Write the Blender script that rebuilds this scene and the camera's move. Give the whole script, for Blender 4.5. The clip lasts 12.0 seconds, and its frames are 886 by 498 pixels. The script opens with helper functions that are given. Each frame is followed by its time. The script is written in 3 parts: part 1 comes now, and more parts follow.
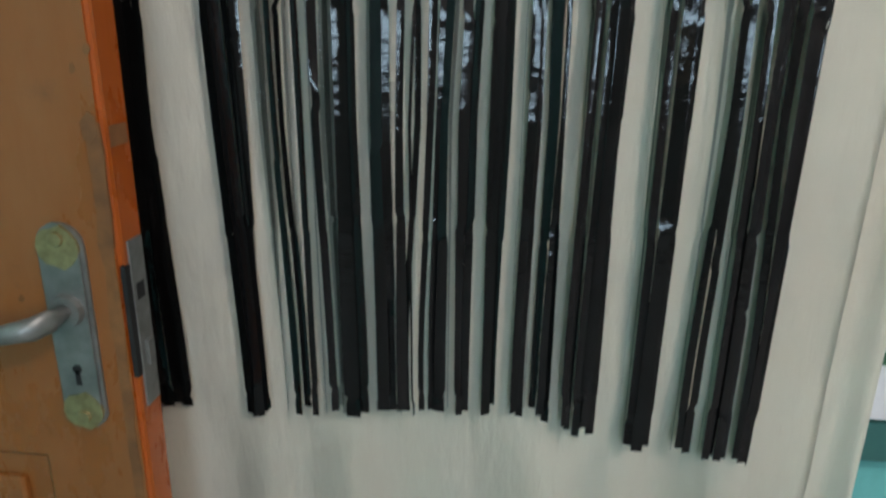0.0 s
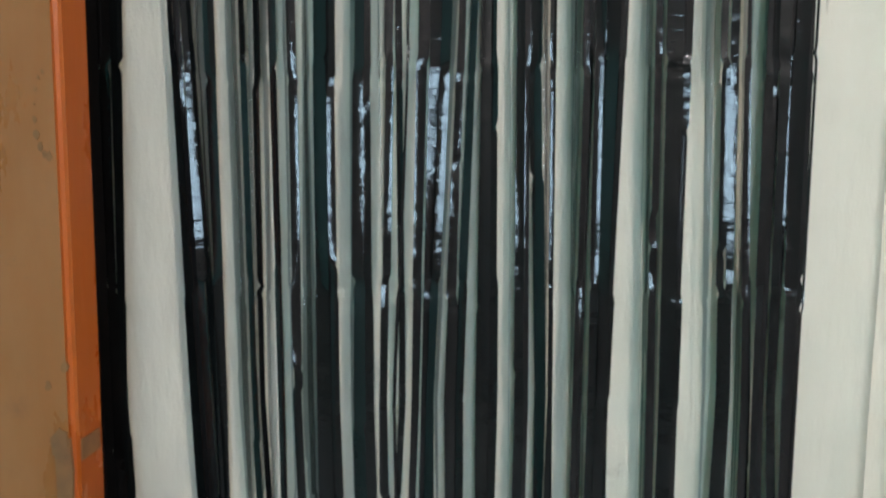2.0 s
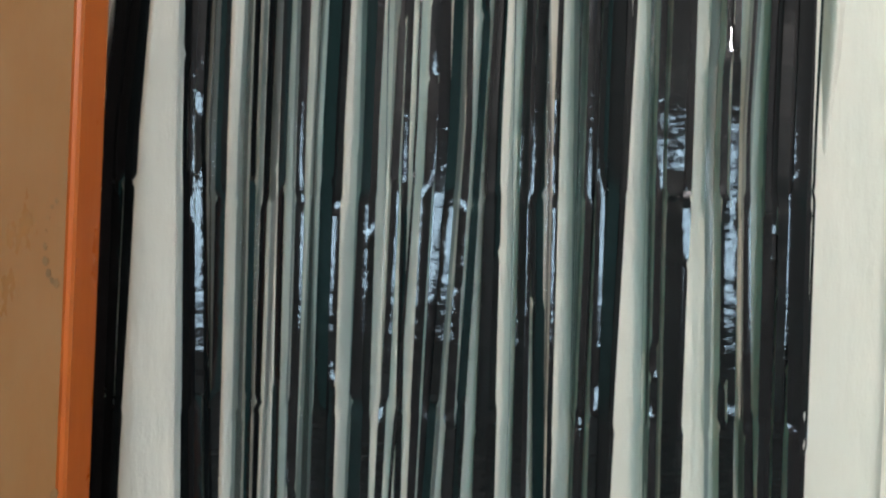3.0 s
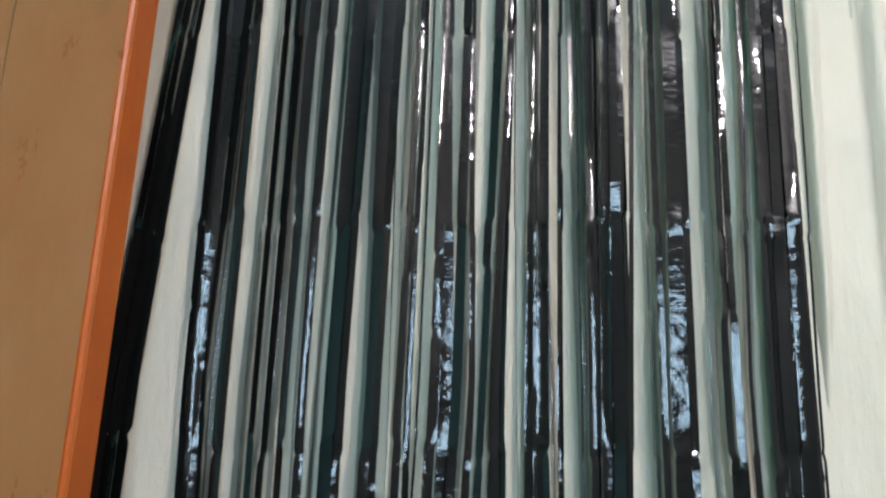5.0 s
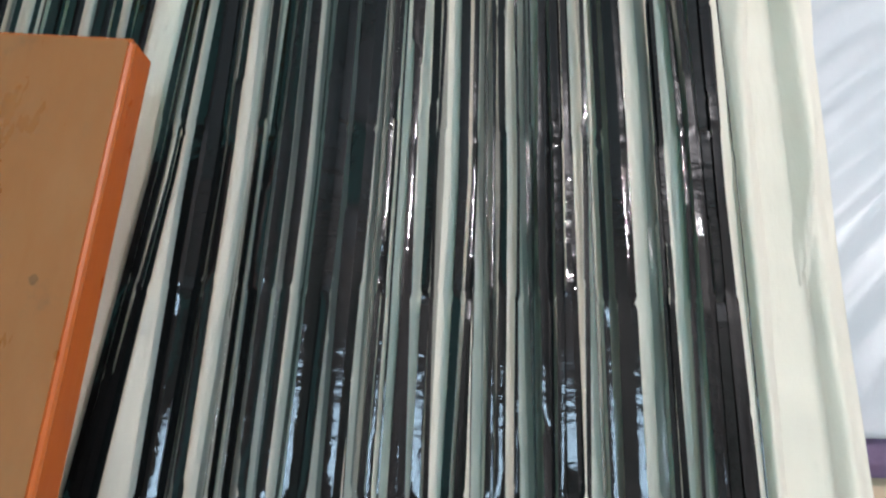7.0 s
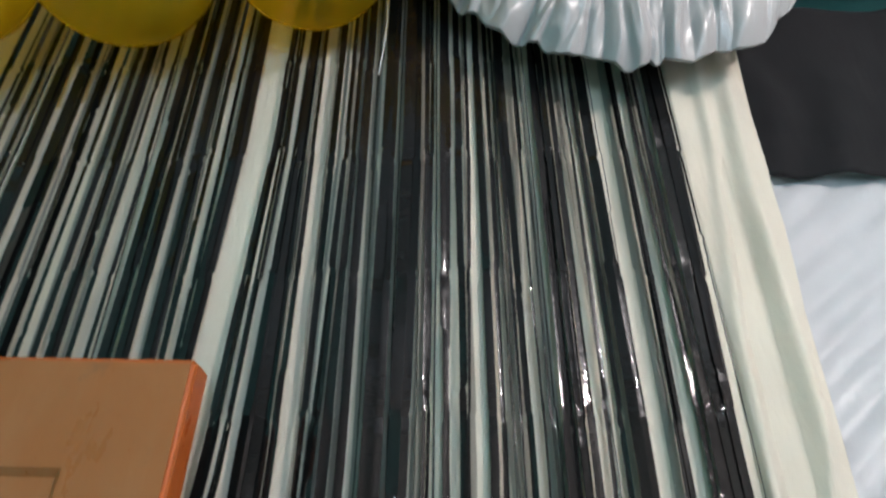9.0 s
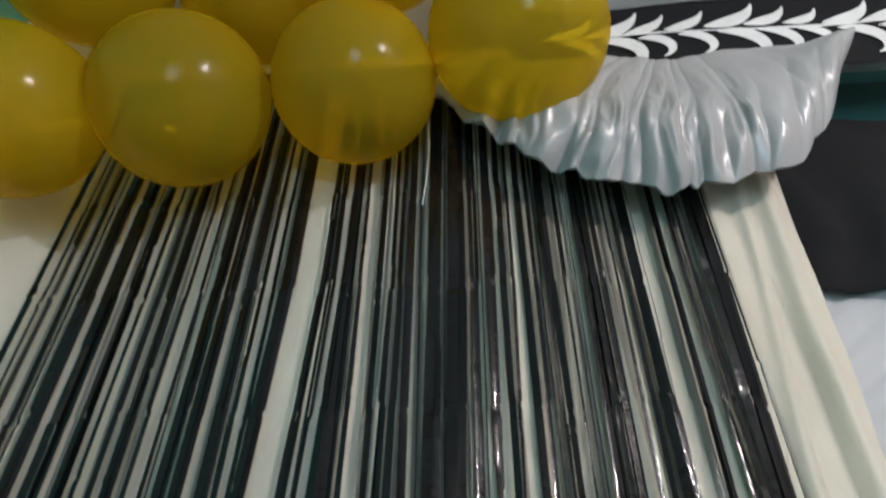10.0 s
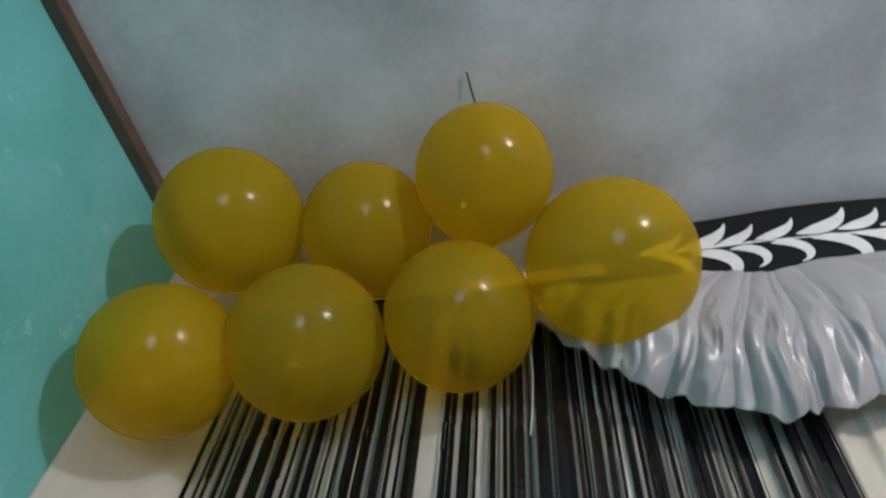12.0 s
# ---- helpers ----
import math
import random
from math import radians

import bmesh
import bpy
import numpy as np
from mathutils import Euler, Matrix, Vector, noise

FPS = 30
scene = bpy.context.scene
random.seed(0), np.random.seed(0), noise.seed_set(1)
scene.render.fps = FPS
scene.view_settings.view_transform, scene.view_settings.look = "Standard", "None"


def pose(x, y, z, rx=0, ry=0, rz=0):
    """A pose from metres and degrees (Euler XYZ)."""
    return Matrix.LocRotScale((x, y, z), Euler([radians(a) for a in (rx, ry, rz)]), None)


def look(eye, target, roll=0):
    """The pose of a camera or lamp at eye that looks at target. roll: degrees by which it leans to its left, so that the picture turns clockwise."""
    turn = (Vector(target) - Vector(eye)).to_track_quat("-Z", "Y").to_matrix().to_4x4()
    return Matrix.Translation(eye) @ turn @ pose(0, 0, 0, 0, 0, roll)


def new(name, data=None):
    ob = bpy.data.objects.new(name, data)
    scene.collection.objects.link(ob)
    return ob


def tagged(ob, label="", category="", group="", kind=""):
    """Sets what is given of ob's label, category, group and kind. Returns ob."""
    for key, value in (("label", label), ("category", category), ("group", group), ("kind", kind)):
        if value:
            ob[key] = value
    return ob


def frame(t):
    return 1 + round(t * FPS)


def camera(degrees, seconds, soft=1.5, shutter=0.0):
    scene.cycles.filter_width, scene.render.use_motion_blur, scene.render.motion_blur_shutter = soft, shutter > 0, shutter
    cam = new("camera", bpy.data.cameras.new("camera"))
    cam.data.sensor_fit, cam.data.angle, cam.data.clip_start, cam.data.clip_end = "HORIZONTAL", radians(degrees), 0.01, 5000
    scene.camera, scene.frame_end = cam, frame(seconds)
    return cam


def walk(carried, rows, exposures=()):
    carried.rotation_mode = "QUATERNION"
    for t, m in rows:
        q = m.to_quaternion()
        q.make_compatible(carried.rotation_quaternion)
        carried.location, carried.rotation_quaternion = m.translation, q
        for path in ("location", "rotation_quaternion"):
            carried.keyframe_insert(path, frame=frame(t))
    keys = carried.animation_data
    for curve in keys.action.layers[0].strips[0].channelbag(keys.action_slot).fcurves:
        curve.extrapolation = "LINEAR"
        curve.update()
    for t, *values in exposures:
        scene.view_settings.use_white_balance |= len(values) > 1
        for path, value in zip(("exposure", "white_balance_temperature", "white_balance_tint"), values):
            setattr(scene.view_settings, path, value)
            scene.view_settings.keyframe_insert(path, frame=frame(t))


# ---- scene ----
cam = camera(69.7, 12.0, soft=2.3, shutter=0.4)
PATH = [
    (0, (0.245, -0.598, 1.21), (0.1, 1.294, 0.578), 0.4),
    (0.5, (0.25, -0.585, 1.235), (0.118, 1.356, 0.772), 0.8),
    (1, (0.243, -0.573, 1.264), (0.125, 1.389, 0.893), 0.5),
    (1.5, (0.24, -0.565, 1.3), (0.122, 1.407, 0.99), 0.5),
    (2, (0.241, -0.563, 1.337), (0.142, 1.422, 1.116), -0.4),
    (2.5, (0.244, -0.562, 1.363), (0.163, 1.431, 1.215), 0.5),
    (3, (0.245, -0.562, 1.395), (0.125, 1.434, 1.353), 1.3),
    (3.5, (0.249, -0.559, 1.431), (0.117, 1.436, 1.457), 1.3),
    (5.5, (0.232, -0.581, 1.55), (0.142, 1.372, 1.97), 1.1),
    (6, (0.243, -0.591, 1.609), (0.174, 1.357, 2.056), 1.2),
    (6.5, (0.247, -0.589, 1.658), (0.215, 1.348, 2.153), 1.7),
    (8.5, (0.212, -0.671, 1.752), (0.248, 1.22, 2.702), 0.7),
    (9, (0.212, -0.696, 1.79), (0.191, 1.12, 2.877), -0.3),
    (9.5, (0.205, -0.714, 1.815), (0.13, 1.015, 3.032), -0.2),
    (10, (0.195, -0.731, 1.832), (0.073, 0.91, 3.162), 0.2),
    (10.5, (0.201, -0.748, 1.846), (0.006, 0.756, 3.323), 1.5),
    (11, (0.192, -0.776, 1.866), (-0.053, 0.626, 3.432), 2.4),
    (11.5, (0.209, -0.795, 1.866), (-0.168, 0.493, 3.502), 5.2),
    (12, (0.194, -0.839, 1.868), (-0.195, 0.369, 3.561), 7.4),
]
walk(cam, [(t, look(eye, target, roll)) for t, eye, target, roll in PATH],
     exposures=[(0, -0.65, 6300, 12), (1, -0.4, 6150, 11), (2.5, -0.05, 6100, 10), (6.5, 0.05, 5950, 12), (8.5, -0.05, 6050, 13), (9, -0.2, 6150, 13), (10, -0.5, 6200, 13),
                (10.5, -0.62, 6600, 16), (11.5, -0.67, 6750, 17), (12, -0.68, 6100, 16)])

# ---- world and light ----
world = bpy.data.worlds.new("sky")
scene.world = world
world.use_nodes = True
wn = world.node_tree.nodes
sky = wn.new("ShaderNodeTexSky")
sky.sky_type, sky.sun_disc, sky.sun_elevation, sky.sun_rotation = "NISHITA", False, radians(40), radians(200)
wn["Background"].inputs[1].default_value = 0.12
world.node_tree.links.new(sky.outputs[0], wn["Background"].inputs[0])


def lamp(name, kind, where, power, colour, aim=None, **sizes):
    data = bpy.data.lights.new(name, kind)
    data.energy, data.color = power, colour
    if kind == "AREA":
        data.shape, data.size, data.size_y = "RECTANGLE", sizes["wide"], sizes["high"]
    else:
        data.shadow_soft_size = sizes["radius"]
    ob = new(name, data)
    ob.matrix_world = look(where, aim) if aim else Matrix.Translation(where)
    return ob


BULB = (1.65, -1.85, 2.72)       # bare bulb high on the far wall
lamp("bulb_light", "POINT", BULB, 155, (1.0, 0.90, 0.83), radius=0.035)
lamp("window_light", "AREA", (0.75, -3.18, 1.45), 84, (0.62, 0.85, 1.0), (0.75, 0, 1.45), wide=0.62, high=0.86)


# ---- materials ----
class Nodes:
    def __init__(self, name):
        self.m = bpy.data.materials.new(name)
        self.m.use_nodes = True
        self.t = self.m.node_tree
        self.p = self.t.nodes["Principled BSDF"]
        self.out = self.t.nodes["Material Output"]
        self.co = self.add("ShaderNodeTexCoord").outputs["Object"]

    def add(self, kind, **values):
        n = self.t.nodes.new(kind)
        for k, v in values.items():
            n.inputs[k].default_value = v
        return n

    def link(self, a, b):
        self.t.links.new(a, b)

    def stretch(self, sx, sy, sz):
        n = self.add("ShaderNodeMapping")
        n.inputs["Scale"].default_value = (sx, sy, sz)
        self.link(self.co, n.inputs["Vector"])
        return n.outputs[0]

    def noise(self, scale, detail=4.0, rough=0.55, vector=None):
        n = self.add("ShaderNodeTexNoise", Scale=scale, Detail=detail, Roughness=rough)
        self.link(vector or self.co, n.inputs["Vector"])
        return n.outputs["Fac"]

    def ramp(self, fac, stops):
        n = self.add("ShaderNodeValToRGB")
        e = n.color_ramp.elements
        while len(e) < len(stops):
            e.new(0.5)
        for el, (at, c) in zip(e, stops):
            el.position, el.color = at, (*c, 1) if len(c) == 3 else (c[0],) * 3 + (1,)
        self.link(fac, n.inputs[0])
        return n.outputs[0]

    def mix(self, fac, a, b):
        n = self.add("ShaderNodeMix")
        n.data_type = "RGBA"
        for s, v in (("Factor", fac), ("A", a), ("B", b)):
            i = [q for q in n.inputs if q.name == s and q.type == ("VALUE" if s == "Factor" else "RGBA")][0]
            if isinstance(v, (int, float)):
                i.default_value = v
            elif isinstance(v, tuple):
                i.default_value = (*v, 1)
            else:
                self.link(v, i)
        return [o for o in n.outputs if o.type == "RGBA"][0]

    def bump(self, height, strength, distance):
        n = self.add("ShaderNodeBump", Strength=strength, Distance=distance)
        self.link(height, n.inputs["Height"])
        self.link(n.outputs[0], self.p.inputs["Normal"])
        return n.outputs[0]

    def set(self, **values):
        for k, v in values.items():
            i = self.p.inputs[k.replace("_", " ")]
            if isinstance(v, tuple):
                v = (*v, 1)
            if hasattr(v, "is_output"):
                self.link(v, i)
            else:
                i.default_value = v
        return self


def two_tone(name, low, high, scale, roughness, fine=180.0, relief=0.15, distance=0.001, metal=0.0, spot=None):
    n = Nodes(name)
    base = n.ramp(n.noise(scale, 5), [(0.3, low), (0.7, high)])
    grain = n.noise(fine, 3)
    base = n.mix(0.12, base, n.ramp(grain, [(0.3, tuple(0.6 * c for c in low)), (0.75, high)]))
    if spot:
        base = n.mix(n.ramp(n.noise(scale * 3.1, 6, 0.7), [(0.6, (0,)), (0.72, (1,))]), base, spot)
    n.set(Base_Color=base, Roughness=roughness, Metallic=metal)
    n.bump(grain, relief, distance)
    return n.m


def foil_material(name, clear):
    n = Nodes(name)
    rnd = n.add("ShaderNodeObjectInfo").outputs["Random"]
    n.set(Base_Color=n.ramp(rnd, [(0.0, (0.004, 0.005, 0.005)), (1.0, (0.010, 0.009, 0.009))]), Roughness=0.04, IOR=1.35)
    wrinkle = n.noise(60, 4, 0.55, n.stretch(0.5, 0.4, 1.0))
    n.bump(wrinkle, 0.33, 0.003)
    if clear:
        see = n.add("ShaderNodeBsdfTransparent", Color=(0.80, 0.82, 0.83, 1))
        mx = n.add("ShaderNodeMixShader", Fac=clear)
        n.link(n.p.outputs[0], mx.inputs[1])
        n.link(see.outputs[0], mx.inputs[2])
        n.link(mx.outputs[0], n.out.inputs["Surface"])
    return n.m


def cloth_material(name, low, high, rough, sheen=0.1, crease=0.2, through_it=0.15):
    n = Nodes(name)
    base = n.ramp(n.noise(3.2, 5, 0.6), [(0.28, low), (0.72, high)])
    weave = n.noise(520, 2)
    soft = n.noise(12, 5, 0.55, n.stretch(1.7, 1, 0.45))
    both = n.add("ShaderNodeMath")
    both.operation = "MULTIPLY_ADD"
    n.link(weave, both.inputs[0])
    both.inputs[1].default_value = 0.05
    n.link(soft, both.inputs[2])
    n.set(Base_Color=base, Roughness=rough, Sheen_Weight=sheen)
    normal = n.bump(both.outputs[0], crease, 0.012)
    tr = n.add("ShaderNodeBsdfTranslucent")
    n.link(base, tr.inputs["Color"])
    n.link(normal, tr.inputs["Normal"])
    mx = n.add("ShaderNodeMixShader", Fac=through_it)
    n.link(n.p.outputs[0], mx.inputs[1])
    n.link(tr.outputs[0], mx.inputs[2])
    n.link(mx.outputs[0], n.out.inputs["Surface"])
    return n.m


def balloon_material():
    n = Nodes("yellow_latex")
    rnd = n.add("ShaderNodeObjectInfo").outputs["Random"]
    base = n.ramp(rnd, [(0.0, (0.43, 0.355, 0.012)), (1.0, (0.55, 0.41, 0.010))])
    base = n.mix(n.ramp(n.noise(9, 4), [(0.4, (0,)), (0.8, (0.35,))]), base, (0.50, 0.34, 0.03))
    n.set(Base_Color=base, Roughness=0.15, IOR=1.38)
    n.bump(n.noise(60, 3), 0.05, 0.002)
    tr = n.add("ShaderNodeBsdfTranslucent", Color=(0.88, 0.63, 0.03, 1))
    a = n.add("ShaderNodeMixShader", Fac=0.35)
    n.link(n.p.outputs[0], a.inputs[1])
    n.link(tr.outputs[0], a.inputs[2])
    see = n.add("ShaderNodeBsdfTransparent", Color=(1.0, 0.80, 0.10, 1))
    b = n.add("ShaderNodeMixShader", Fac=0.54)
    n.link(a.outputs[0], b.inputs[1])
    n.link(see.outputs[0], b.inputs[2])
    n.link(b.outputs[0], n.out.inputs["Surface"])
    return n.m


def door_paint(name, worn, deep, wear):
    n = Nodes(name)
    streak = n.noise(9, 6, 0.65, n.stretch(1.4, 1.4, 0.5))
    base = n.mix(n.ramp(streak, [(0.35, (0,)), (0.35 + wear, (1,))]), deep, worn)
    dirt = n.ramp(n.noise(16, 7, 0.7), [(0.62, (0,)), (0.74, (0.7,))])
    base = n.mix(dirt, base, (0.16, 0.075, 0.03))
    brush = n.noise(120, 4, 0.6, n.stretch(1.0, 1.0, 0.12))
    n.set(Base_Color=base, Roughness=n.ramp(streak, [(0.3, (0.22,)), (0.8, (0.42,))]))
    n.bump(brush, 0.22, 0.0015)
    return n.m


FOIL = foil_material("black_foil", 0.0)
SMOKE = foil_material("smoky_foil", 0.6)
CREAM = cloth_material("cream_cloth", (0.80, 0.75, 0.64), (0.90, 0.86, 0.75), 0.75, crease=0.42, through_it=0.03)
WHITE_CLOTH = cloth_material("white_cloth", (0.72, 0.73, 0.74), (0.82, 0.82, 0.83), 0.32, crease=0.15)
SATIN = cloth_material("white_satin", (0.31, 0.305, 0.30), (0.39, 0.385, 0.38), 0.28, 0.1, 0.25, 0.05)
BLACK_CLOTH = cloth_material("black_cloth", (0.009, 0.010, 0.012), (0.016, 0.016, 0.018), 0.85, 0.0, 0.3, 0.0)
TEAL = two_tone("teal_wall_paint", (0.10, 0.40, 0.36), (0.17, 0.52, 0.50), 4.5, 0.5, 90, 0.2, 0.002, spot=(0.28, 0.62, 0.56))
DARK_TEAL = two_tone("dark_teal_paint", (0.03, 0.12, 0.11), (0.05, 0.17, 0.15), 6, 0.5)
CEIL = two_tone("ceiling_board", (0.42, 0.42, 0.42), (0.76, 0.76, 0.79), 3.4, 0.55, 60, 0.2, 0.003)
PLAIN = two_tone("dull_wall_paint", (0.32, 0.31, 0.30), (0.42, 0.41, 0.40), 2.0, 0.7)
FLOOR = two_tone("cement_floor", (0.26, 0.25, 0.23), (0.36, 0.35, 0.33), 3.0, 0.6)
BROWN = two_tone("brown_trim", (0.07, 0.045, 0.03), (0.13, 0.085, 0.06), 18, 0.5)
FACE = door_paint("worn_orange_paint", (0.27, 0.108, 0.034), (0.24, 0.078, 0.014), 0.3)
EDGE = door_paint("bright_orange_paint", (0.36, 0.085, 0.010), (0.31, 0.062, 0.006), 0.3)
SCUFF = two_tone("bare_scuffed_wood", (0.11, 0.045, 0.014), (0.27, 0.115, 0.035), 30, 0.6)
STEEL = two_tone("dull_plated_steel", (0.17, 0.17, 0.16), (0.30, 0.30, 0.28), 40, 0.46, metal=0.65)
BRASS = two_tone("worn_brass", (0.22, 0.17, 0.07), (0.46, 0.38, 0.19), 90, 0.35, metal=0.6)
BLACK = two_tone("black_hollow", (0.006, 0.006, 0.006), (0.012, 0.011, 0.01), 20, 0.7)
PRINT_WHITE = two_tone("white_print", (0.62, 0.62, 0.60), (0.74, 0.74, 0.72), 30, 0.6)
PAPER = two_tone("printed_paper", (0.70, 0.70, 0.72), (0.80, 0.80, 0.82), 6, 0.6)
LEAF = two_tone("leaf_green_print", (0.03, 0.10, 0.05), (0.06, 0.20, 0.09), 30, 0.5)
TAN = two_tone("tan_board", (0.36, 0.26, 0.16), (0.48, 0.36, 0.24), 7, 0.6)
MAUVE = two_tone("mauve_cloth", (0.20, 0.13, 0.22), (0.30, 0.20, 0.32), 12, 0.8)
YELLOW = balloon_material()
THREAD = two_tone("white_thread", (0.6, 0.6, 0.58), (0.75, 0.75, 0.72), 50, 0.5)


# ---- building helpers ----
def mesh_from(bm, name, material, smooth=True):
    me = bpy.data.meshes.new(name)
    bm.to_mesh(me)
    bm.free()
    me.materials.append(material)
    for f in me.polygons:
        f.use_smooth = smooth
    return me


def part(name, bm, material, parent=None, label="", smooth=False):
    ob = new(name, mesh_from(bm, name, material, smooth))
    ob.parent = parent
    return tagged(ob, label)


def slab(x0, x1, y0, y1, z0, z1, bevel=0.0, segments=2):
    bm = bmesh.new()
    bmesh.ops.create_cube(bm, size=1)
    for v in bm.verts:
        v.co = ((x0 + x1) / 2 + v.co.x * (x1 - x0), (y0 + y1) / 2 + v.co.y * (y1 - y0), (z0 + z1) / 2 + v.co.z * (z1 - z0))
    if bevel:
        bmesh.ops.bevel(bm, geom=bm.edges[:], offset=bevel, segments=segments, affect="EDGES", profile=0.6)
    return bm


def tube(points, radius, sides=8, flat=1.0):
    """A round bar along points, closed at both ends; radius may be a list."""
    bm = bmesh.new()
    rings = []
    for i, p in enumerate(points):
        a, b = Vector(points[max(i - 1, 0)]), Vector(points[min(i + 1, len(points) - 1)])
        d = (b - a).normalized()
        u = d.cross(Vector((0, 1, 0.01))).normalized()
        w = d.cross(u)
        r = radius[i] if isinstance(radius, list) else radius
        rings.append([bm.verts.new(Vector(p) + r * (math.cos(k) * u + flat * math.sin(k) * w)) for k in np.arange(sides) * 2 * math.pi / sides])
    for a, b in zip(rings, rings[1:]):
        for k in range(sides):
            bm.faces.new((a[k], a[(k + 1) % sides], b[(k + 1) % sides], b[k]))
    bm.faces.new(rings[0][::-1])
    bm.faces.new(rings[-1])
    return bm


def sheet(x0, x1, z0, z1, nx, nz, depth, thick=0.0015):
    """A hanging cloth: depth(x, z) gives y (or a full place), with a thin back."""
    bm = bmesh.new()
    grid = []
    for j in range(nz + 1):
        row = []
        for i in range(nx + 1):
            x, z = x0 + (x1 - x0) * i / nx, z0 + (z1 - z0) * j / nz
            at = depth(x, z)
            row.append(bm.verts.new(at if isinstance(at, tuple) else (x, at, z)))
        grid.append(row)
    for j in range(nz):
        for i in range(nx):
            bm.faces.new((grid[j][i], grid[j][i + 1], grid[j + 1][i + 1], grid[j + 1][i]))
    if thick:
        bmesh.ops.solidify(bm, geom=bm.faces[:], thickness=thick)
    return bm


def plate(outline, y0, y1):
    """A flat piece with the outline (x, z), between y0 and y1."""
    bm = bmesh.new()
    front = [bm.verts.new((x, y0, z)) for x, z in outline]
    back = [bm.verts.new((x, y1, z)) for x, z in outline]
    bm.faces.new(front)
    bm.faces.new(back[::-1])
    for k in range(len(outline)):
        m = (k + 1) % len(outline)
        bm.faces.new((front[m], front[k], back[k], back[m]))
    bmesh.ops.recalc_face_normals(bm, faces=bm.faces[:])
    return bm


def thing(name, at, label, category, group="", kind=""):
    ob = new(name)
    ob.location = at
    return tagged(ob, label, category, group, kind)


def structure(name, bm, material, label, category):
    return tagged(part(name, bm, material), label, category, kind="structure")


def wobble(x, z, s=1.0, seed=0.0):
    return noise.noise(Vector((x * s, seed, z * s)))


# ---- the room ----
XL, XR, YB, YF, ZC = -0.649, 2.4, 0.159, -3.2, 2.996
structure("floor", slab(XL - 0.2, XR + 0.2, YF - 0.2, YB + 0.2, -0.1, 0), FLOOR, "grey cement floor of the room", "floor")
structure("ceiling", slab(XL - 0.2, XR + 0.2, YF - 0.2, YB + 0.2, ZC, ZC + 0.1), CEIL, "blotchy off-white ceiling board above the balloons", "ceiling")
structure("wall_west", slab(XL - 0.15, XL, YF - 0.2, YB + 0.2, 0, ZC), TEAL, "teal painted side wall beside the balloons", "wall")
structure("wall_north", slab(XL, XR, YB, YB + 0.15, 0, ZC), TEAL, "teal painted wall behind the party backdrop", "wall")
structure("wall_east", slab(XR, XR + 0.15, YF - 0.2, YB + 0.2, 0, ZC), PLAIN, "dull painted wall across the room", "wall")
for nm, box in (("wall_south_low", (XL, XR, YF - 0.15, YF, 0, 0.93)), ("wall_south_high", (XL, XR, YF - 0.15, YF, 1.97, ZC)),
                ("wall_south_left", (XL, 0.17, YF - 0.15, YF, 0.93, 1.97)), ("wall_south_right", (1.33, XR, YF - 0.15, YF, 0.93, 1.97))):
    structure(nm, slab(*box), PLAIN, "dull painted wall round the window", "wall")
win = tagged(new("window_1"), "barred window letting in bluish daylight", "window", kind="structure")
for box in ((0.17, 1.33, YF - 0.1, YF - 0.05, 0.93, 0.98), (0.17, 1.33, YF - 0.1, YF - 0.05, 1.92, 1.97), (0.17, 0.22, YF - 0.1, YF - 0.05, 0.98, 1.92), (1.28, 1.33, YF - 0.1, YF - 0.05, 0.98, 1.92)):
    part("window_frame", slab(*box, 0.004), BROWN, win)
for k in range(11):
    x = 0.31 + 0.088 * k + random.uniform(-0.008, 0.008)
    part("window_bar", tube([(x, YF + 0.05, 0.97), (x, YF + 0.05, 1.93)], random.uniform(0.010, 0.022)), BROWN, win)
for z in (1.10, 1.24, 1.37, 1.52, 1.63, 1.78):
    part("window_bar", slab(0.2, 1.3, YF + 0.072, YF + 0.084, z - 0.016, z + 0.016), BROWN, win)
structure("trim_cornice", slab(XL, XL + 0.03, YF, YB, ZC - 0.03, ZC, 0.004), BROWN, "thin brown wooden strip under the ceiling", "trim")
structure("trim_band", slab(0.60, XR, YB - 0.03, YB, 2.742, 2.922, 0.004), DARK_TEAL, "dark teal beam across the wall", "beam")

# ---- cloths of the backdrop ----
def back_folds(x, z):
    y = 0.013 + 0.003 * math.sin(x * 21 + 1.3 * wobble(x, z, 1.5)) + 0.0015 * math.sin(x * 47 + 2 * wobble(x, z, 2.0, 3))
    y -= min(1, max(0, (0.86 - z) / 0.12)) * (0.007 * math.sin(x * 26 + 2 * wobble(x, z, 2, 6)) + 0.004 * math.sin(x * 61 + 3 * z) - 0.004)
    near = min(1, max(0, (-0.475 - x) / 0.16)) * min(1, max(0, (z - 2.08) / 0.2))
    y -= 0.13 * near
    return y + 0.0015 * wobble(x, z, 7, 1.7) + 0.0015 * wobble(x, z, 22, 5)


tagged(part("backdrop_cloth", sheet(-0.644, 0.60, 0.02, 2.94, 130, 160, back_folds), CREAM, smooth=True),
       "cream white backdrop cloth hanging in soft folds", "curtain")


def ease(a, b, x):
    u = min(1, max(0, (x - a) / (b - a)))
    return u * u * (3 - 2 * u)


